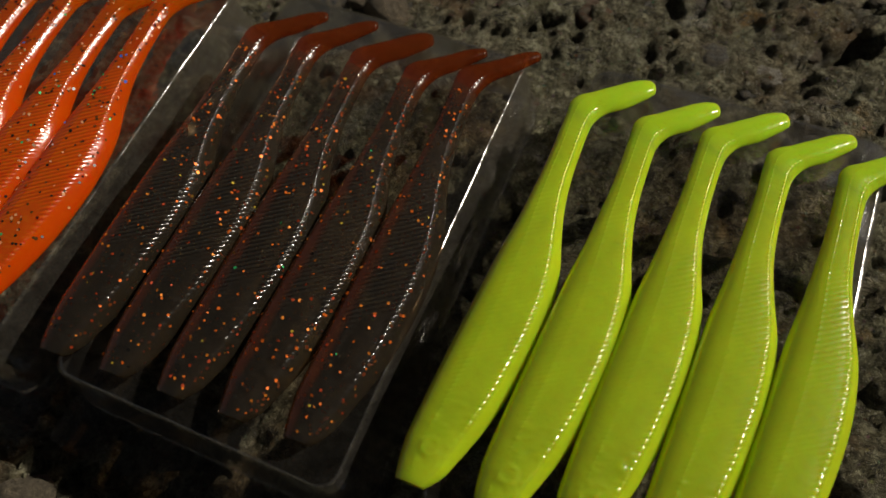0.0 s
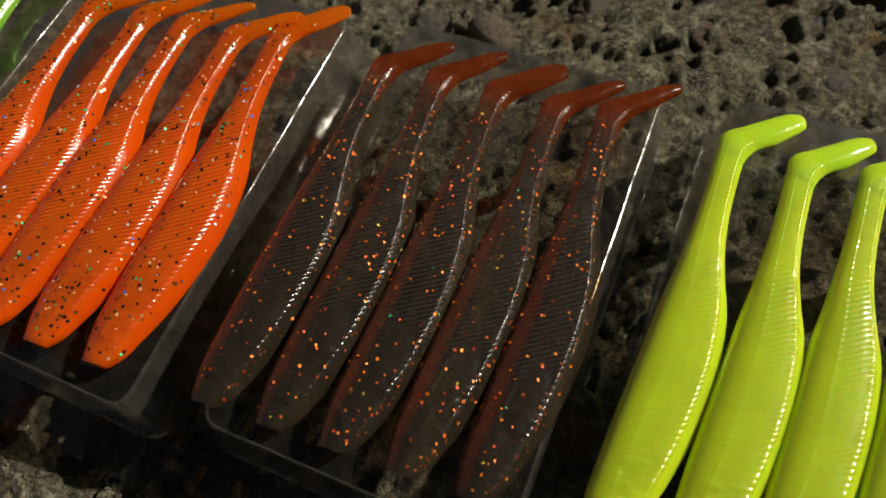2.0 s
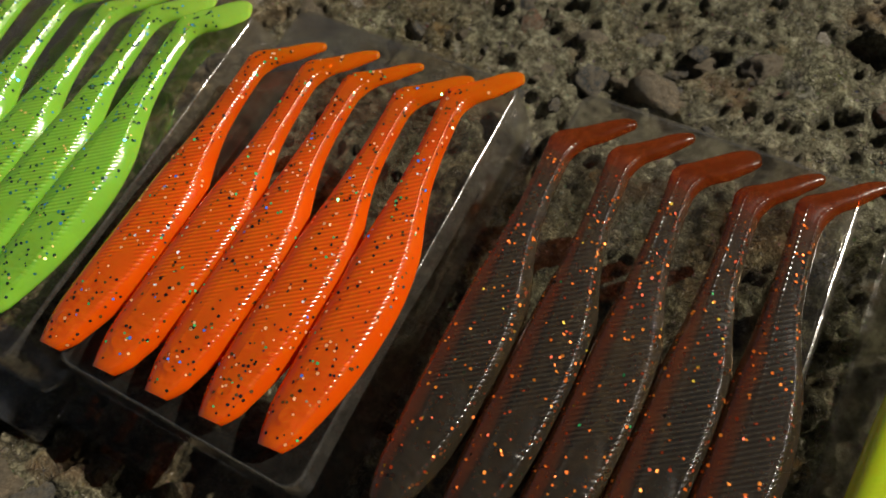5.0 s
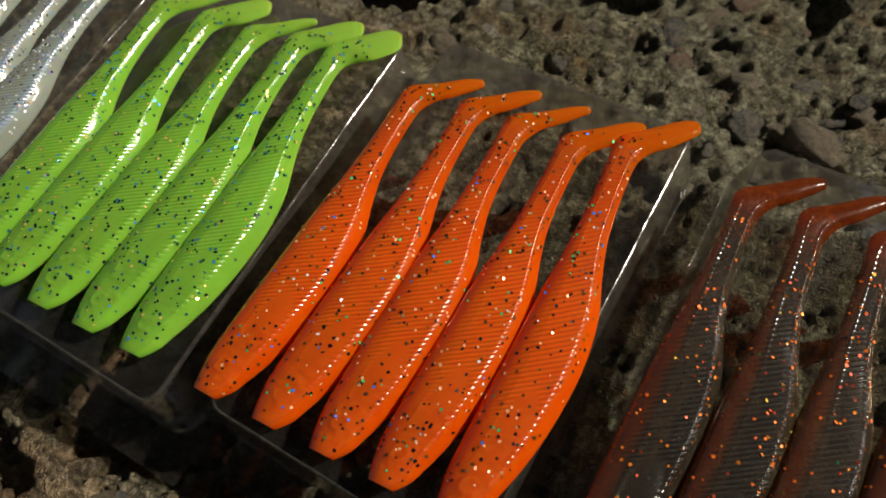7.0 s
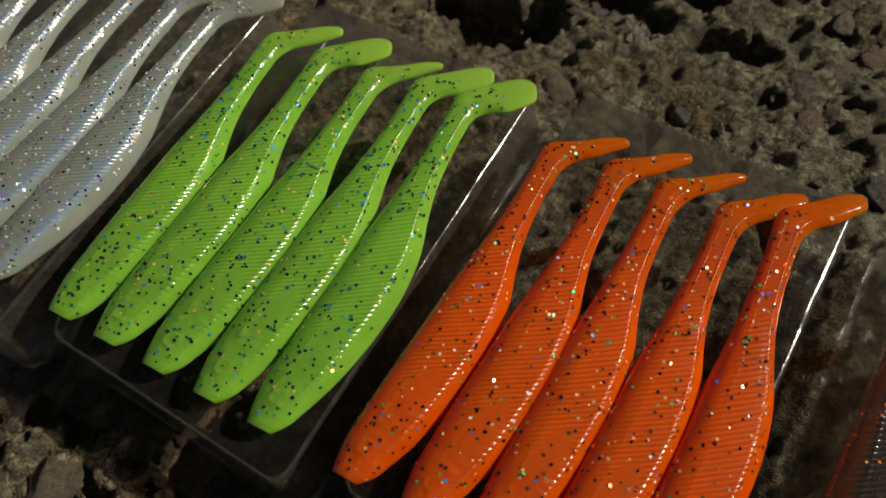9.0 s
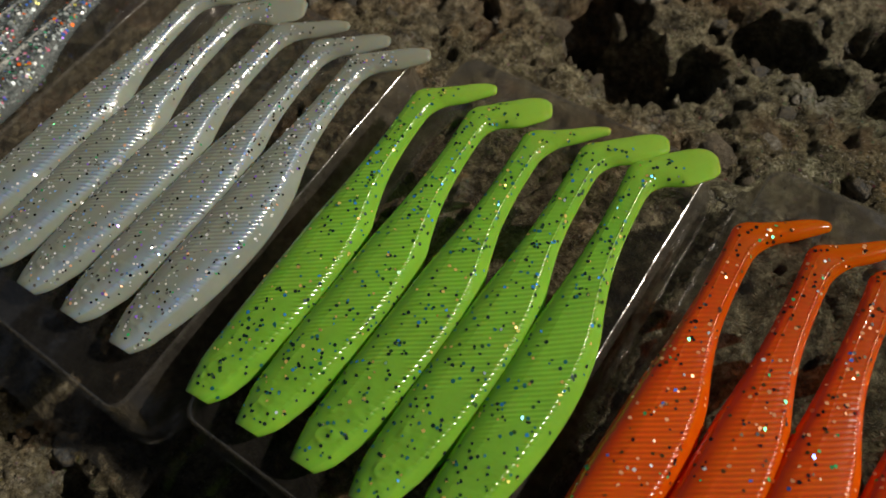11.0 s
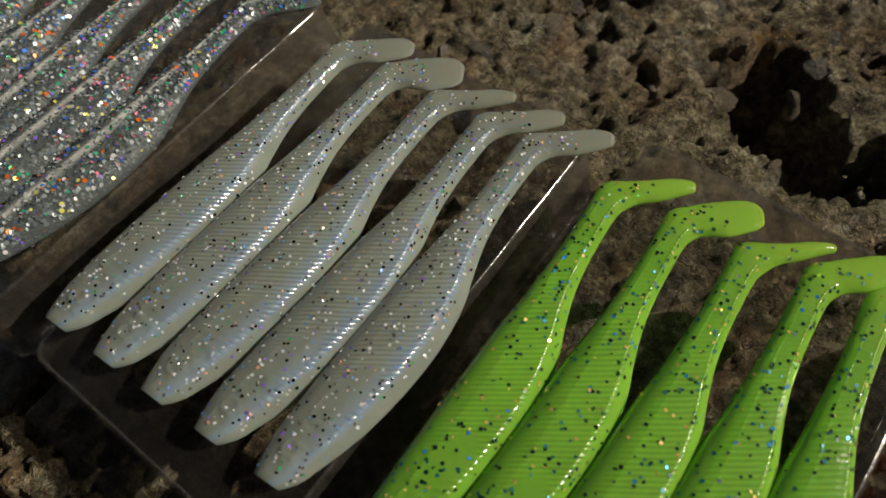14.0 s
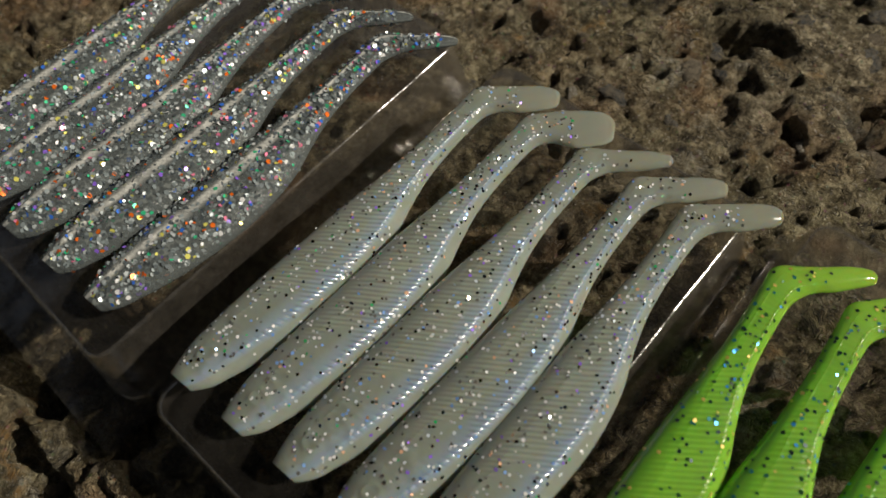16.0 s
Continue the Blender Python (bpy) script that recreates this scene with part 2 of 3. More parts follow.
# ---- ground ----
# the deep hollows in the slab: centre x, y, reach along x, along y, turn in degrees, depth, all in mm
HOLLOWS = [
    (-97, 40, 13, 9, 20, 14), (-86, 29, 19, 9, -14, 17), (-70, 33, 7, 5, -40, 9), (-60, 46, 13, 7, -10, 12), (-47, 41, 6, 4, 0, 8), (-40, 54, 10, 5, 20, 9),
    (-28, 42, 12, 5, 10, 10), (17, 20, 3, 8, -30, 6), (27, 30, 3, 9, -50, 6), (14, 56, 4, 9, 10, 7), (-18, 30, 4, 3, 30, 4), (60, 44, 7, 3, -20, 5), (-135, 44, 9, 4, 30, 7),
]
# two rows of troughs added along the front, shaped to deepen the trays' shade there
HOLLOWS += [(x, -84 - 2 * math.sin(x), 21, 13, 0, 14) for x in (-235, -205, -178, -150, -115, -75, -45, -20, 15)]
HOLLOWS += [(x, -105 - 3 * math.sin(x), 12, 6, 40 * math.sin(x), 8) for x in (-210, -185, -163, -128, -95, -62, -35)]
# a few shallow ones behind, added to dim the back right corner
HOLLOWS += [(x, 42 + 8 * math.sin(x), 8, 3.5, 3 * x % 40, 6) for x in (96, 108, 118)]


def ground_height(x, y):
    """Height of the slab in mm at x, y in mm."""
    z = 3.4 * fractal(x, y, 1 / 26, 3, 3) + 2.6 * fractal(x, y, 1 / 5.5, 3, 11) + 1.6 * fractal(x, y, 1 / 1.9, 2, 23, 0.65)
    pits = np.clip(fractal(x, y, 1 / 3.6, 2, 41) - 0.31, 0, 1) * 13 + np.clip(fractal(x, y, 1 / 9.0, 2, 57) - 0.44, 0, 1) * 16
    z = z - pits
    warp = 0.55 * fractal(x, y, 1 / 4.5, 3, 77)
    for cx, cy, rx, ry, turn, deep in HOLLOWS:
        a = radians(turn)
        u = ((x - cx) * math.cos(a) + (y - cy) * math.sin(a)) / rx
        v = (-(x - cx) * math.sin(a) + (y - cy) * math.cos(a)) / ry
        z = z - deep * np.clip((1.0 - np.sqrt(u * u + v * v) + warp) * 2.2, 0, 1)
    return np.where(z > 1.5, 1.5 + 0.3 * (z - 1.5), z)


def build_ground():
    step = 0.75
    xs, ys = np.arange(-300, 175, step), np.arange(-135, 95, step)
    xs, ys = np.r_[-40000, -4000, -600, xs, 600, 4000, 40000], np.r_[-40000, -4000, -500, ys, 500, 4000, 40000]
    x, y = np.meshgrid(xs, ys)
    z = ground_height(x, y)
    far = (x < -320) | (x > 200) | (y < -150) | (y > 120)
    z = np.where(far, -1.0, z)
    verts = np.stack([x, y, z], -1).reshape(-1, 3) * MM
    ob = new("ground", mesh_from("ground", verts, grid_faces(len(ys), len(xs)), CONCRETE))
    return tagged(ob, "pitted weathered concrete slab with exposed aggregate and dark hollows", "ground", kind="structure")


def stone_mesh(seed):
    rng = random.Random(seed)
    bm = bmesh.new()
    bmesh.ops.create_icosphere(bm, subdivisions=3, radius=1.0)
    cuts = [(Vector((rng.gauss(0, 1), rng.gauss(0, 1), rng.gauss(0, 0.7))).normalized(), rng.uniform(0.55, 0.85)) for _ in range(9)]
    for v in bm.verts:
        for way, limit in cuts:
            over = v.co.dot(way) - limit
            if over > 0:
                v.co -= way * over * 0.85
        v.co += v.normal * 0.16 * noise.fractal(v.co * 2.6 + Vector((seed, 0, 0)), 0.8, 2.2, 4)
    me = bpy.data.meshes.new("stone")
    bm.to_mesh(me)
    bm.free()
    me.materials.append(STONE)
    me.polygons.foreach_set("use_smooth", [True] * len(me.polygons))
    return me


GROUND = build_ground()

# ---- blister trays ----
DECK = 18.5     # height of a tray's flat deck, mm
TRAY_W, TRAY_L = 49.5, 81.0


def rounded_ring(x0, y0, x1, y1, r, z, steps=7):
    ring = []
    for cx, cy, start in ((x1 - r, y1 - r, 0), (x0 + r, y1 - r, 90), (x0 + r, y0 + r, 180), (x1 - r, y0 + r, 270)):
        for k in range(steps + 1):
            a = radians(start + 90 * k / steps)
            ring.append((cx + r * math.cos(a), cy + r * math.sin(a), z))
    return ring


def thick_sheet(name, rings, material, cap=True, wall=0.28):
    """A moulded sheet lofted through the rings (mm), the first closed if cap, with its own thickness."""
    m = len(rings[0])
    verts = [v for ring in rings for v in ring]
    faces = [[a, d, c, b] for a, b, c, d in grid_faces(len(rings), m, True).tolist()]
    if cap:
        faces.append(list(range(m)))
    me = mesh_from(name, [(x * MM, y * MM, z * MM) for x, y, z in verts], faces, material)
    bm = bmesh.new()
    bm.from_mesh(me)
    bmesh.ops.recalc_face_normals(bm, faces=bm.faces)
    bmesh.ops.solidify(bm, geom=bm.faces[:], thickness=wall * MM)
    bm.to_mesh(me)
    bm.free()
    me.polygons.foreach_set("use_smooth", [len(p.vertices) == 4 for p in me.polygons])
    return me


def build_tray(middle, back, turn, lift, label):
    """An upturned clear tray with its deck's middle at x = middle and its back edge at y = back (mm), turned by degrees."""
    x0, x1, y0, y1 = -TRAY_W / 2, TRAY_W / 2, -TRAY_L / 2, TRAY_L / 2
    foot = 2.2 + lift
    rings = []
    for k in range(6):
        a = radians(90 * k / 5)
        inset = 0.9 * (1 - math.sin(a))
        rings.append(rounded_ring(x0 + inset, y0 + inset, x1 - inset, y1 - inset, 3.4 - inset, DECK - 0.9 * (1 - math.cos(a))))
    for k in range(1, 7):
        f = k / 6
        out = 2.2 * f + 0.25 * math.sin(f * math.pi)
        rings.append(rounded_ring(x0 - out, y0 - out, x1 + out, y1 + out, 3.4 + out * 0.6, DECK - 0.9 - (DECK - 0.9 - foot) * f))
    thing = new("blister_tray")
    thing.matrix_world = pose(middle * MM, (back - TRAY_L / 2) * MM, 0, 0, 0, turn)
    tagged(thing, label, "blister tray", "trays in the row")
    dome = thick_sheet("dome", rings, FILM)
    dome.materials.append(WALL_FILM)
    dome.polygons.foreach_set("material_index", [int(abs(p.normal.z) < 0.9) for p in dome.polygons])
    child("dome", dome, thing)
    a = rounded_ring(x0 - 2.3, y0 - 2.3, x1 + 2.3, y1 + 2.3, 4.7, foot - 0.35)
    b = rounded_ring(x0 - 3.7, y0 - 9.7, x1 + 3.7, y1 + 3.9, 0.6, foot - 0.40)
    rim = thick_sheet("flange", [a, b], FILM, cap=False)
    rim.polygons.foreach_set("use_smooth", [False] * len(rim.polygons))
    child("flange", rim, thing, "flat clear plastic rim with square corners")
    return thing


# ---- soft paddle-tail lures ----
# a lure lying on its side, mm from the nose. The body: along, back edge, belly edge, half thickness
BODY = np.array([
    (0.0, 0.05, 4.2, 1.35), (0.4, -0.05, 4.6, 1.55), (2.0, -0.4, 5.9, 1.9), (5.0, -0.8, 7.2, 2.3), (10.0, -0.7, 9.0, 2.7), (19.0, -0.2, 11.0, 3.0),
    (28.0, 0.5, 11.7, 3.0), (35.0, 1.1, 11.0, 2.8), (41.0, 1.9, 9.3, 2.4), (46.0, 2.4, 8.2, 1.9), (51.0, 2.8, 7.7, 1.65), (56.0, 3.0, 7.6, 1.5)])
# the bent tail: back edge x, y, belly edge x, y, half thickness
BEND = np.array([
    (3.05, 60.0, 7.65, 59.2, 1.4), (3.05, 62.4, 7.8, 60.9, 1.35), (3.1, 64.2, 8.2, 62.2, 1.35), (3.9, 65.5, 8.8, 63.5, 1.3), (6.5, 67.1, 9.8, 65.0, 1.3),
    (9.3, 69.0, 11.7, 66.8, 1.25), (12.0, 71.1, 13.7, 69.0, 1.1), (14.0, 72.2, 15.1, 70.6, 0.85), (15.0, 72.5, 15.7, 71.4, 0.55), (15.4, 72.4, 15.7, 71.8, 0.3)])
PROFILE = np.r_[BODY[:, [1, 0, 2, 0, 3]], BEND]
# the cut across a body: from back edge (-1) to belly edge (1), and the height of the upper skin; a flat flank, a firm shoulder, a slanting belly
CUT_U = (-1.0, -0.97, -0.90, -0.78, -0.60, -0.40, -0.10, 0.25, 0.46, 0.52, 0.57, 0.64, 0.78, 0.90, 0.975, 1.0)
CUT_V = (0.0, 0.30, 0.53, 0.72, 0.86, 0.935, 0.98, 1.0, 0.98, 0.958, 0.92, 0.84, 0.63, 0.40, 0.19, 0.0)
UPPER = np.r_[0.995, 0.97, 0.93, 0.88, 0.81, 0.735, 0.67, 0.63, 0.60, 0.575, 0.55, 0.525, 0.50, 0.47, 0.43, np.arange(0.37, -0.30, -0.095), -0.335, -0.37, -0.40, -0.43, -0.465, -0.52, -0.60, -0.68, -0.76, -0.84, -0.905, -0.955, -0.985, -0.998]
LOWER = -np.cos(np.linspace(0.18, math.pi - 0.18, 9))
ACROSS = np.r_[UPPER, LOWER]
RING, TOP = len(ACROSS), len(UPPER)
RIB, SHOULDER, SEAM, RAKE = 0.86, 0.54, -0.40, 0.65      # rib spacing in mm, where the bead rows run, and the ribs' slant towards the tail


def step_up(d, a, b):
    t = np.clip((d - a) / (b - a), 0, 1)
    return t * t * (3 - 2 * t)


def lure_surface(twist, rng, broad, ribbed):
    """Points of the skin (rings x RING), with the across, along and rib values, the ring at which the tail begins and the rings' places."""
    keys = PROFILE
    middle = (keys[:, :2] + keys[:, 2:4]) / 2
    s = np.r_[0, np.cumsum(np.hypot(*np.diff(middle, axis=0).T))]
    fine = np.r_[np.arange(0, 2.0, 0.14), np.arange(2.0, 66.0, 0.123), np.arange(66.0, s[-1], 0.25), s[-1]]
    slope = np.gradient(keys, s, axis=0)

    def profile(d):
        """Smooth interpolation of each column through the keys."""
        at = np.clip(np.searchsorted(s, d, side="right") - 1, 0, len(s) - 2)
        h = (s[at + 1] - s[at])[..., None]
        t = ((d - s[at]) / (s[at + 1] - s[at]))[..., None]
        return (2 * t**3 - 3 * t**2 + 1) * keys[at] + (t**3 - 2 * t**2 + t) * h * slope[at] + (-2 * t**3 + 3 * t**2) * keys[at + 1] + (t**3 - t**2) * h * slope[at + 1]

    k = profile(fine)
    half = np.linalg.norm(k[:, 2:4] - k[:, :2], axis=1) / 2
    # the rings lean along with the ribs over the body
    u, above = np.repeat(ACROSS[None], len(fine), 0), (np.arange(RING) < TOP)[None]
    lean = step_up(fine, 5, 20) * (1 - step_up(fine, 48, 61))
    d0 = np.repeat(fine[:, None], RING, 1)
    d = d0 + RAKE * (lean * half)[:, None] * u
    k = profile(d)
    side = k[..., 2:4] - k[..., :2]                            # towards the belly
    half = np.linalg.norm(side, axis=2) / 2
    side = side / (2 * half[..., None])
    centre = (k[..., :2] + k[..., 2:4]) / 2
    swell = np.clip((d - s[-1] + 14.0) / 7.5, 0, 1)
    width = half + 1.3 * (broad + 0.1) * swell**2 * (3 - 2 * swell) * np.sqrt(np.clip(1 - (np.clip(d - s[-1] + 2.4, 0, 3) / 2.6) ** 2, 0, 1))
    height = k[..., 4]
    oval = np.sqrt(1 - u**2)
    cut_v = np.repeat(np.interp(ACROSS, CUT_U, CUT_V)[None], len(fine), 0)
    flat = step_up(d, 1.5, 9) * (1 - step_up(d, 60, 65))
    v = np.where(above, oval + (cut_v - oval) * flat, -(1 - np.abs(u) ** 1.6))
    # ribs slant across the flank from the seam to the shoulder; a gill plate breaks them
    wave = 0.5 * np.cos(d0 / RIB * 2 * math.pi)
    body = step_up(d, 13, 19) * (1 - 0.8 * step_up(d, 42, 52)) * (1 - step_up(d, 58, 62))
    gill = np.sqrt(((d - 14.5) / 5.6) ** 2 + ((u - 0.12) / 0.40) ** 2)
    seam, shoulder = np.exp(-(((u - SEAM) / 0.052) ** 2)), np.exp(-(((u - SHOULDER + 0.05 * step_up(d, 40, 52)) / 0.078) ** 2))
    marked = wave * body * np.clip((gill - 0.95) * 5, 0, 1) * step_up(0.66 - u, 0, 0.1) * step_up(u, -0.85, -0.45)
    worn = np.array([rng.uniform(0.55, 1.15) for _ in range(120)])[(d0 / RIB).astype(int) % 120]
    rows = step_up(d, 5, 11) * (1 - step_up(d, 63, 67))
    bead = 1 - np.abs(2 * np.mod(d0 / RIB + 0.5, 1.0) - 1) ** 3
    lift = ribbed * marked + worn * rows * ((0.15 + 0.2 * ribbed) * bead * shoulder + (0.045 + 0.3 * ribbed) * bead * seam)
    lift = lift - 0.9 * ribbed * np.exp(-(((gill - 1.0) / 0.13) ** 2)) + 0.9 * ribbed * np.clip(1 - gill, 0, 1)
    eye = np.sqrt((d - 5.2) ** 2 + (u * half + 0.4) ** 2)
    lift = lift + 0.12 * np.exp(-(((eye - 1.1) / 0.35) ** 2)) + 0.02 * np.sin(d * 1.9 + 3 * u) * np.clip((14 - d) / 6, 0, 1) * np.clip(d / 4, 0, 1)
    crease = [(rng.uniform(2, 13), rng.uniform(-0.5, 0.6), rng.uniform(0.28, 0.6)) for _ in range(44)]
    for cd, cu, r in crease:                                   # small lumps on the cheek
        lift = lift + 0.08 * np.exp(-(((d - cd) / r) ** 2) - (((u - cu) * 5 / r) ** 2))
    lift = np.where(above, lift, 0)
    out = np.where(above, np.clip((u - 0.50) * 3, 0, 0.6) - np.clip((-0.7 - u) * 2, 0, 0.6), 0)
    drawn = u - 0.07 * step_up(d, 36, 52) * (1 - step_up(d, 61, 66)) * (1 - u**2)      # the shoulder draws in along the neck
    ww, hh = width * drawn + lift * out, height * v + lift * (1 - 0.5 * np.abs(out))
    turn = radians(twist) * np.clip((d - 64.5) / 5.0, 0, 1)
    ww, hh = ww * np.cos(turn) - hh * np.sin(turn), ww * np.sin(turn) + hh * np.cos(turn)
    sway = 0.5 * np.sin(d / 76 * math.pi * 1.5 + rng.uniform(0, 6))
    x = centre[..., 0] + side[..., 0] * ww + 0.4 * sway
    y = centre[..., 1] + side[..., 1] * ww
    z = hh + 3.05
    return np.stack([x, y, z], -1) * MM, u, d / s[-1], np.where(above, marked, 0), int(np.searchsorted(fine, 61.5)), fine


def skin(name, pts, across, along, marked, material, cap_start, cap_end):
    rows = len(pts)
    faces = [f[::-1] for f in grid_faces(rows, RING, True).tolist()]
    if cap_start:
        faces.append(list(range(RING)))
    if cap_end:
        faces.append(list(range(rows * RING - 1, (rows - 1) * RING - 1, -1)))
    me = mesh_from(name, pts.reshape(-1, 3), faces, material)
    if cap_start:
        me.polygons[rows * RING - RING].use_smooth = False       # the nose is cut off square
    wet = np.where(np.arange(RING)[None] < TOP, (1.0 - 0.88 * step_up(along, 0.79, 0.86)) * (1 - 0.92 * step_up(across, 0.58, 0.68)), 0.0)
    for key, values in (("across", across), ("along", along), ("ribs", marked), ("wet", wet)):
        me.attributes.new(key, "FLOAT", "POINT").data.foreach_set("value", values.reshape(-1).astype(np.float32))
    return me


def glitter_mesh(pts, fine, count, size, material, rng, tilt=0.3, deep=0.5, reach=0.93, bare=None):
    """Flakes in the skin's upper side, each a small hexagon of its own slant."""
    rows = len(pts)
    verts, faces = [], []
    for _ in range(count):
        # even over the skin: by length, and thinner where the body narrows
        while True:
            i = min(int(np.searchsorted(fine, 1.0 + (fine[-1] - 2.5) * reach * rng.random())), rows - 6)
            if rng.random() < np.linalg.norm(pts[i, 0] - pts[i, TOP - 1]) / (9 * MM) + 0.12:
                break
        at = rng.uniform(-0.93, 0.96)
        below = rng.random() < 0.1
        if bare and bare[0] < -at < bare[1] and rng.random() < 0.8:
            continue
        j = RING - rng.randint(3, 4) if below else int(np.clip(np.searchsorted(-UPPER, at), 2, TOP - 3))
        p = pts[i, j] * 1.0
        p = p + (pts[i + 1, j] - p) * rng.random() + (pts[i, j + 1] - pts[i, j]) * rng.random()
        e1, e2 = Vector(pts[min(i + 5, rows - 1), j] - pts[max(i - 5, 0), j]), Vector(pts[i, j + 2] - pts[i, j - 2])
        nrm = e2.cross(e1)
        nrm = nrm.normalized() if nrm.dot(Vector(pts[i, j] - pts[i].mean(0))) > 0 else -nrm.normalized()
        slant = (nrm + Vector((rng.gauss(0, tilt), rng.gauss(0, tilt), 0))).normalized()
        f1 = slant.orthogonal().normalized()
        f2 = slant.cross(f1)
        r = size * MM * rng.uniform(0.6, 1.15)
        base = Vector(p) + nrm * ((0.06 if rng.random() > deep else -rng.uniform(0.15, 0.5)) * MM)
        spin, n0 = rng.uniform(0, 6.28), len(verts)
        for k in range(6):
            a = spin + k * math.pi / 3
            verts.append(tuple(base + f1 * (r * math.cos(a)) + f2 * (r * math.sin(a))))
        faces.append(list(range(n0, n0 + 6)))
    return mesh_from("glitter", verts, faces, material, smooth=False)


def build_lure(nose, tip, style, seed, label, group, twist=0.0, broad=0.0, roll=5.0, rise=0.5, stretch=1.0):
    rng = random.Random(seed)
    pts, across, along, marked, cut, fine = lure_surface(twist, rng, broad, style["ribs"])
    thing = new("soft_lure")
    tagged(thing, label, "fishing lure", group)
    child("body", skin("body", pts[: cut + 1], across[: cut + 1], along[: cut + 1], marked[: cut + 1], style["skin"], True, False), thing)
    child("paddle_tail", skin("paddle_tail", pts[cut:], across[cut:], along[cut:], marked[cut:], style["tail"], False, True), thing, style.get("tail_words", ""))
    if style["count"]:
        flakes = child("glitter", glitter_mesh(pts, fine, style["count"], style["size"], style["glitter"], rng, style["tilt"], style["deep"], style.get("reach", 0.93), style.get("bare")), thing, style["flakes"])
        tagged(flakes, kind="stuff")
    yaw = -math.degrees((tip - nose - 14.6) / 72.0)
    thing.matrix_world = pose(nose * MM, -76.3 * MM, (DECK + rise) * MM, 0, roll, yaw) @ Matrix.Diagonal((1, stretch, 1, 1))
    return thing


ORANGE_SKIN = rubber("translucent orange soft plastic", (1.0, 0.160, 0.002), (1.0, 0.055, 0.001), 0.5, (1.0, 0.235, 0.008), 0.7, 0.0017, belly=(1.0, 0.10, 0.002), clear=0.34, tail_clear=0.60, tint=(1.0, 0.45, 0.10), thin=0.3, belly_from=0.5)
YELLOW_SKIN = rubber("chartreuse soft plastic", (0.58, 0.75, 0.018), (0.60, 0.70, 0.015), 0.4, (0.50, 0.78, 0.032), 1.0, 0.0042, 0.16)
GREEN_SKIN = rubber("lime green soft plastic", (0.33, 0.69, 0.070), (0.22, 0.56, 0.04), 0.3, (0.42, 0.68, 0.10), 0.75, 0.0019, 0.16, clear=0.32, tail_clear=0.44, tint=(0.65, 1.0, 0.40))
# pearl's belly colour is a bluish sheen painted along the shoulder
PEARL_SKIN = rubber("pearl white soft plastic", (0.46, 0.51, 0.44), (0.44, 0.46, 0.40), 0.3, (0.38, 0.40, 0.34), 0.7, 0.0018, 0.16, belly=(0.44, 0.58, 0.78), sheen_to=0.72, clear=0.40, tail_clear=0.44, tint=(0.88, 0.9, 0.82))
SMOKE_SKIN = rubber("smoky brown soft plastic", (0.060, 0.047, 0.030), (0.42, 0.080, 0.014), 0.42, (0.27, 0.070, 0.019), 0.3, 0.0008, 0.16, clear=0.54, tail_clear=0.55, tint=(0.82, 0.67, 0.52), thin=0.55)
SMOKE_TAIL = rubber("red brown soft plastic", (0.23, 0.052, 0.011), (0.34, 0.076, 0.013), 0.3, None, 0.3, 0.001, 0.22, clear=0.68, tint=(0.95, 0.46, 0.24))
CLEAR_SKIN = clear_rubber()
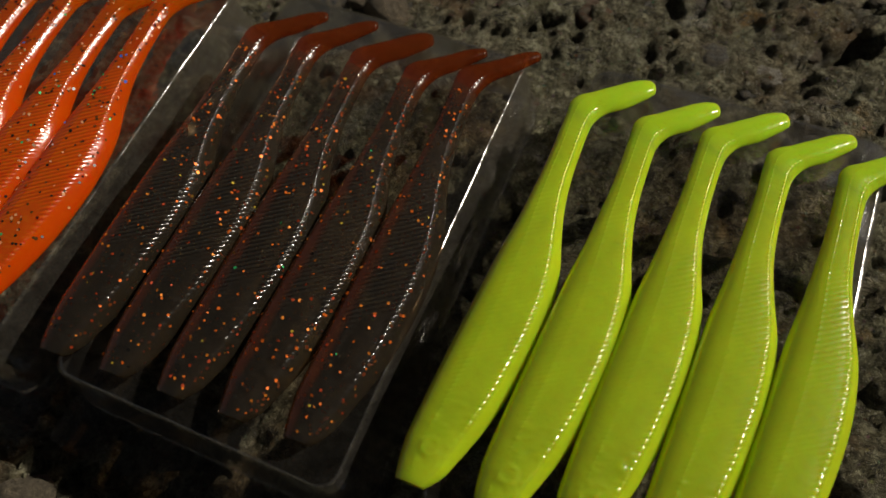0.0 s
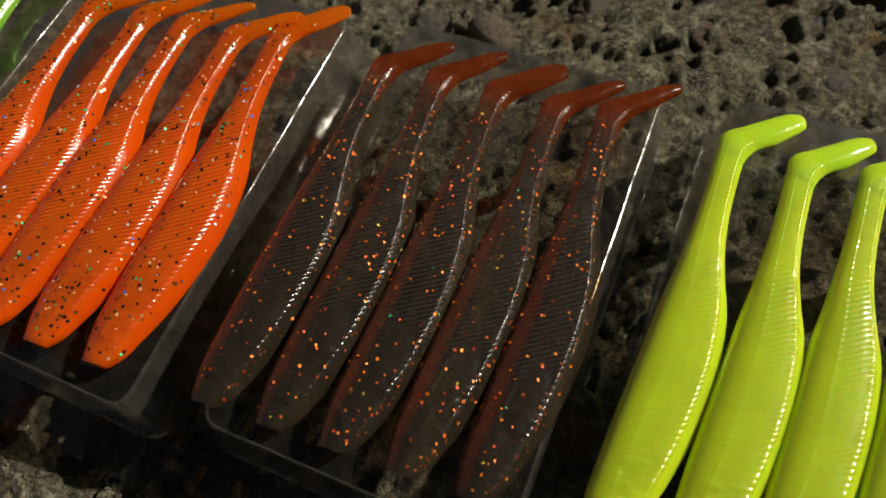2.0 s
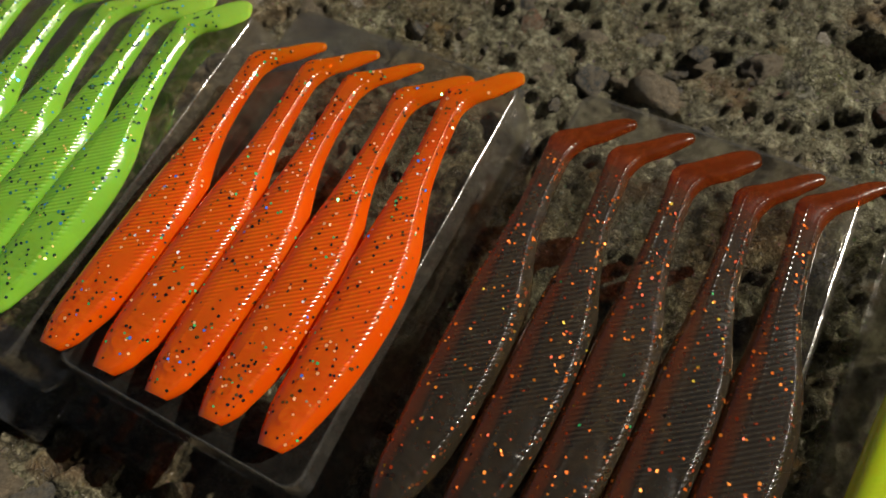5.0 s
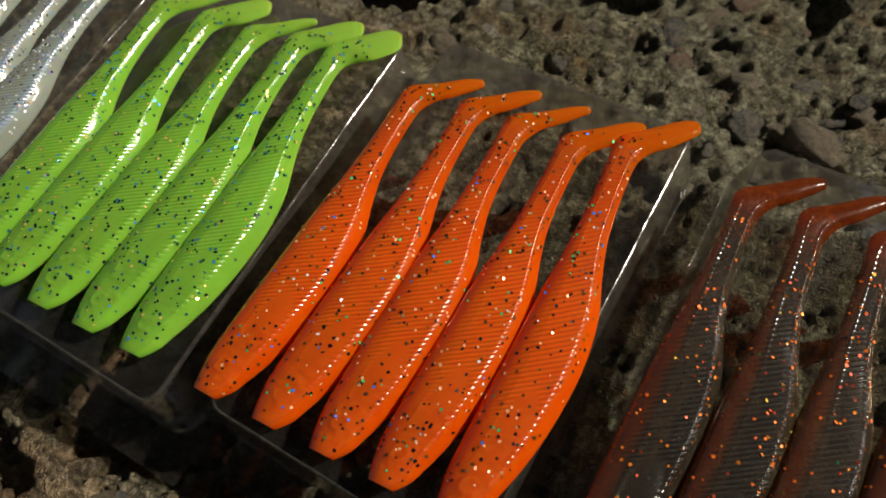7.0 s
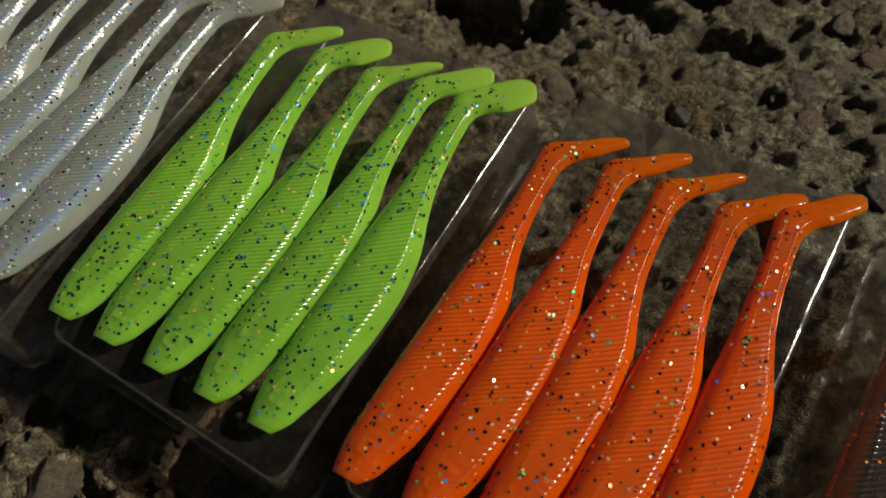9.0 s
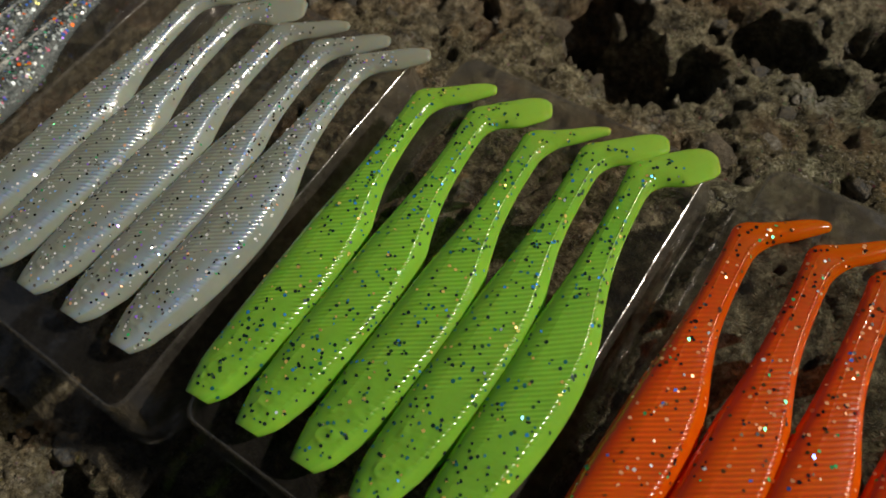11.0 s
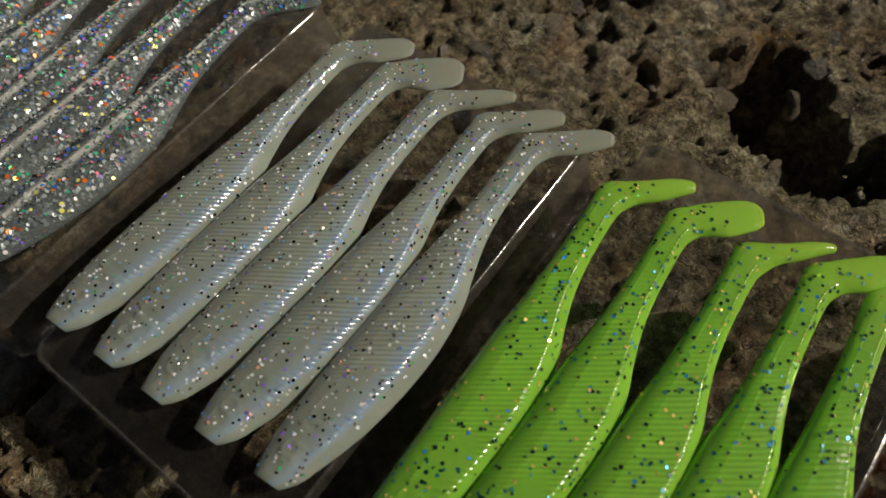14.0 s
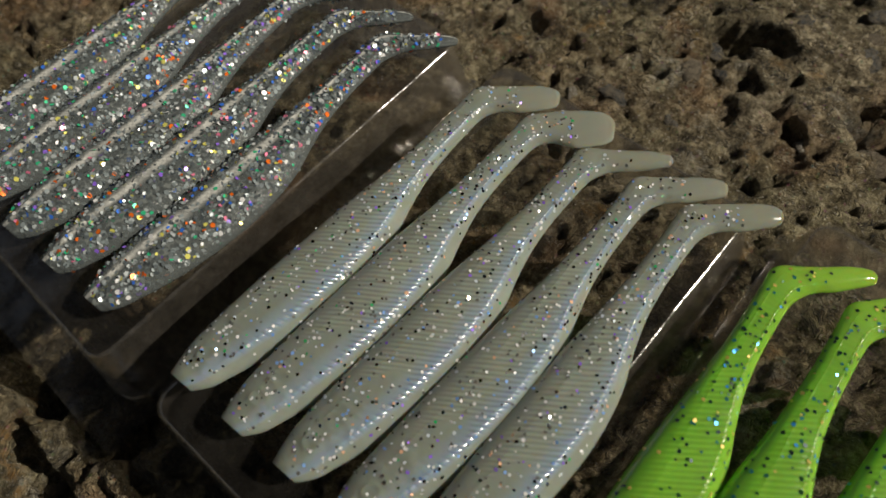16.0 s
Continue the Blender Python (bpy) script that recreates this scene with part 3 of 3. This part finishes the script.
STYLES = {
    "yellow": dict(ribs=0.025, skin=YELLOW_SKIN, tail=YELLOW_SKIN, count=0),
    "smoke": dict(tail_words="translucent dark red paddle tail", ribs=0.115, skin=SMOKE_SKIN, tail=SMOKE_TAIL, count=340, size=0.27, tilt=0.3, deep=0.68, reach=0.80, flakes="orange and gold glitter flakes",
                  glitter=glitter_material("orange glitter", [(0, AMBER), (0.45, (0.55, 0.06, 0.01)), (0.66, (1.0, 0.30, 0.03)), (0.88, (0.9, 0.62, 0.06)), (0.93, GREEN), (0.95, BLACK)], 0.35, 0.45)),
    "orange": dict(ribs=0.045, skin=ORANGE_SKIN, tail=ORANGE_SKIN, count=420, size=0.29, tilt=0.2, deep=0.45, flakes="black, gold and blue glitter flakes",
                   glitter=glitter_material("black and gold glitter", [(0, BLACK), (0.36, (0.10, 0.05, 0.01)), (0.58, PEACH), (0.84, GREEN), (0.90, BLUE), (0.96, WHITE)], 0.35, 0.3)),
    "green": dict(ribs=0.028, skin=GREEN_SKIN, tail=GREEN_SKIN, count=480, size=0.29, tilt=0.2, deep=0.45, flakes="dark teal, blue and gold glitter flakes",
                  glitter=glitter_material("teal and gold glitter", [(0, (0.01, 0.03, 0.03)), (0.40, TEAL), (0.62, (0.03, 0.10, 0.03)), (0.76, (0.75, 0.55, 0.15)), (0.88, (0.04, 0.30, 0.75)), (0.96, LEMON)], 0.4, 0.3)),
    "pearl": dict(ribs=0.038, skin=PEARL_SKIN, tail=PEARL_SKIN, count=1050, size=0.255, tilt=0.28, deep=0.55, flakes="black and rainbow glitter flakes",
                  glitter=glitter_material("black and rainbow glitter", [(0, BLACK), (0.18, (0.16, 0.16, 0.15)), (0.38, WHITE), (0.70, (0.7, 0.78, 0.85)), (0.80, (0.25, 0.45, 0.9)), (0.88, GREEN), (0.91, VIOLET), (0.95, (0.95, 0.55, 0.35))], 0.3, 0.2)),
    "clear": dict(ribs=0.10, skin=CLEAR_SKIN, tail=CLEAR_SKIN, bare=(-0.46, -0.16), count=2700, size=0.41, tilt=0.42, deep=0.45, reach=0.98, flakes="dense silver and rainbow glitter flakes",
                  glitter=glitter_material("silver rainbow glitter", [(0, (0.30, 0.35, 0.36)), (0.34, (0.10, 0.12, 0.13)), (0.62, (0.55, 0.60, 0.61)), (0.76, WHITE), (0.82, (0.05, 0.60, 0.30)), (0.86, BLUE), (0.895, AMBER), (0.925, VIOLET), (0.945, PINK), (0.965, LEMON)], 0.3, 0.3)),
}

# ---- the row ----
def build_pack(place, tray, style, words, lures):
    """A tray by its middle, back edge and turn, and its five lures: nose x, tail-tip x, tail twist, tail breadth, length."""
    build_tray(*tray, 0.7 * (place % 2), f"upturned clear plastic blister tray under {words} lures")
    for k, (nose, tip, twist, broad, stretch) in enumerate(lures):
        tail = "broad turned paddle tail" if broad > 0.55 else "thin bent paddle tail"
        build_lure(nose, tip, STYLES[style], 100 * place + k, f"{words} soft plastic shad lure with {tail}", f"{style} lures", twist, broad, stretch=stretch)


build_pack(0, (94.5, 0.5, -3.2), "yellow", "solid chartreuse yellow", [(64, 81.7, 0, 0.45, 1.035), (75, 92.7, 0, 0.4, 1.015), (85.5, 103.2, 0, 0.4, 1.03), (96, 113.8, 0, 0.3, 1.015), (106.5, 124.5, 0, 0.4, 1.015)])
build_pack(1, (33.6, 1.0, -3.1), "smoke", "smoky brown translucent", [(6, 21, 0, 0.1, 1.015), (17, 31, 0, 0.05, 1.02), (26.5, 42, 10, 0.65, 1.02), (37, 52, 0, 0, 1.015), (47, 61.5, 0, 0, 1.04)])
build_pack(2, (-26.8, 1.5, -3.6), "orange", "bright orange glitter-flecked", [(-55, -38.5, 0, 0, 0.98), (-43.7, -28, 0, 0, 1), (-33.7, -19, 0, -0.15, 1), (-23.3, -9, 10, 0.35, 1), (-12.5, -0.2, 10, 0.5, 1.045)])
build_pack(3, (-83.7, 0.0, -3.2), "green", "lime green glitter-flecked", [(-110, -97, 0, 0.15, 0.975), (-100, -86.5, 10, 1.2, 0.985), (-90, -75.5, 0, -0.2, 0.99), (-80, -66, 10, 0.9, 1.015), (-70, -57.5, 15, 1.7, 1.015)])
build_pack(4, (-141.2, -2.5, -3.5), "pearl", "pearl white glitter-flecked", [(-167, -151, 10, 1.0, 1), (-157, -140.5, 10, 1.8, 1), (-147, -130, 0, 0.1, 1), (-136.5, -120.5, 10, 0.5, 1), (-126, -112, 0, 0.45, 1)])
build_pack(5, (-200.6, 0.0, -4.6), "clear", "clear silver-glitter", [(x, x + 14.5, 10, 0, 1) for x in (-229, -218.5, -208, -197.5, -187)])

# ---- aggregate set in the slab ----
KINDS = [stone_mesh(n) for n in range(8)]
# the larger stones: x, y, radius, flatness, turn
LARGE = [(10, 21, 6.0, 0.6, 30), (22, 21, 8.0, 0.6, -20), (5, 28, 4.0, 0.6, 0), (17, 34, 4.5, 0.6, 50), (28, 33, 6.5, 0.5, -35), (67, 30, 6.0, 0.5, 0),
         (87, 40, 7.0, 0.6, 10), (92, 27, 5.0, 0.5, 0), (41, 33, 5.5, 0.5, 40), (105, 26, 6.0, 0.5, 10), (-66, -102, 9.0, 0.6, 0), (-56, -101, 5.5, 0.7, 40),
         (-155, -100, 9.0, 0.6, 15), (-135, -95, 4.0, 0.7, 0), (-105, -101, 8.0, 0.6, 60), (0, -99, 8.0, 0.6, 10)]


def set_stone(x, y, r, flat, turn, k):
    ob = child("stone", KINDS[k % len(KINDS)], GROUND)
    base = float(ground_height(np.array([x * 1.0]), np.array([y * 1.0]))[0])
    base = min(base, 1.0)
    ob.matrix_world = pose(x * MM, y * MM, (base - 0.62 * r * flat) * MM, 8 * math.sin(k * 1.7), 8 * math.cos(k * 2.3), turn) @ Matrix.Diagonal((r * MM, 0.75 * r * MM, r * flat * MM, 1))


for k, (x, y, r, flat, turn) in enumerate(LARGE):
    set_stone(x, y, r, flat, turn, k)
rng = random.Random(7)
for k in range(240):
    y = rng.uniform(3, 72) if k % 4 else rng.uniform(-112, -92)
    set_stone(rng.uniform(-230, 135), y, rng.uniform(0.8, 2.4), rng.uniform(0.5, 0.9), rng.uniform(0, 180), k)
for k in range(46):
    set_stone(rng.uniform(-150, 130), rng.uniform(5, 66), rng.uniform(2.6, 5.0), rng.uniform(0.3, 0.5), rng.uniform(0, 180), k + 3)
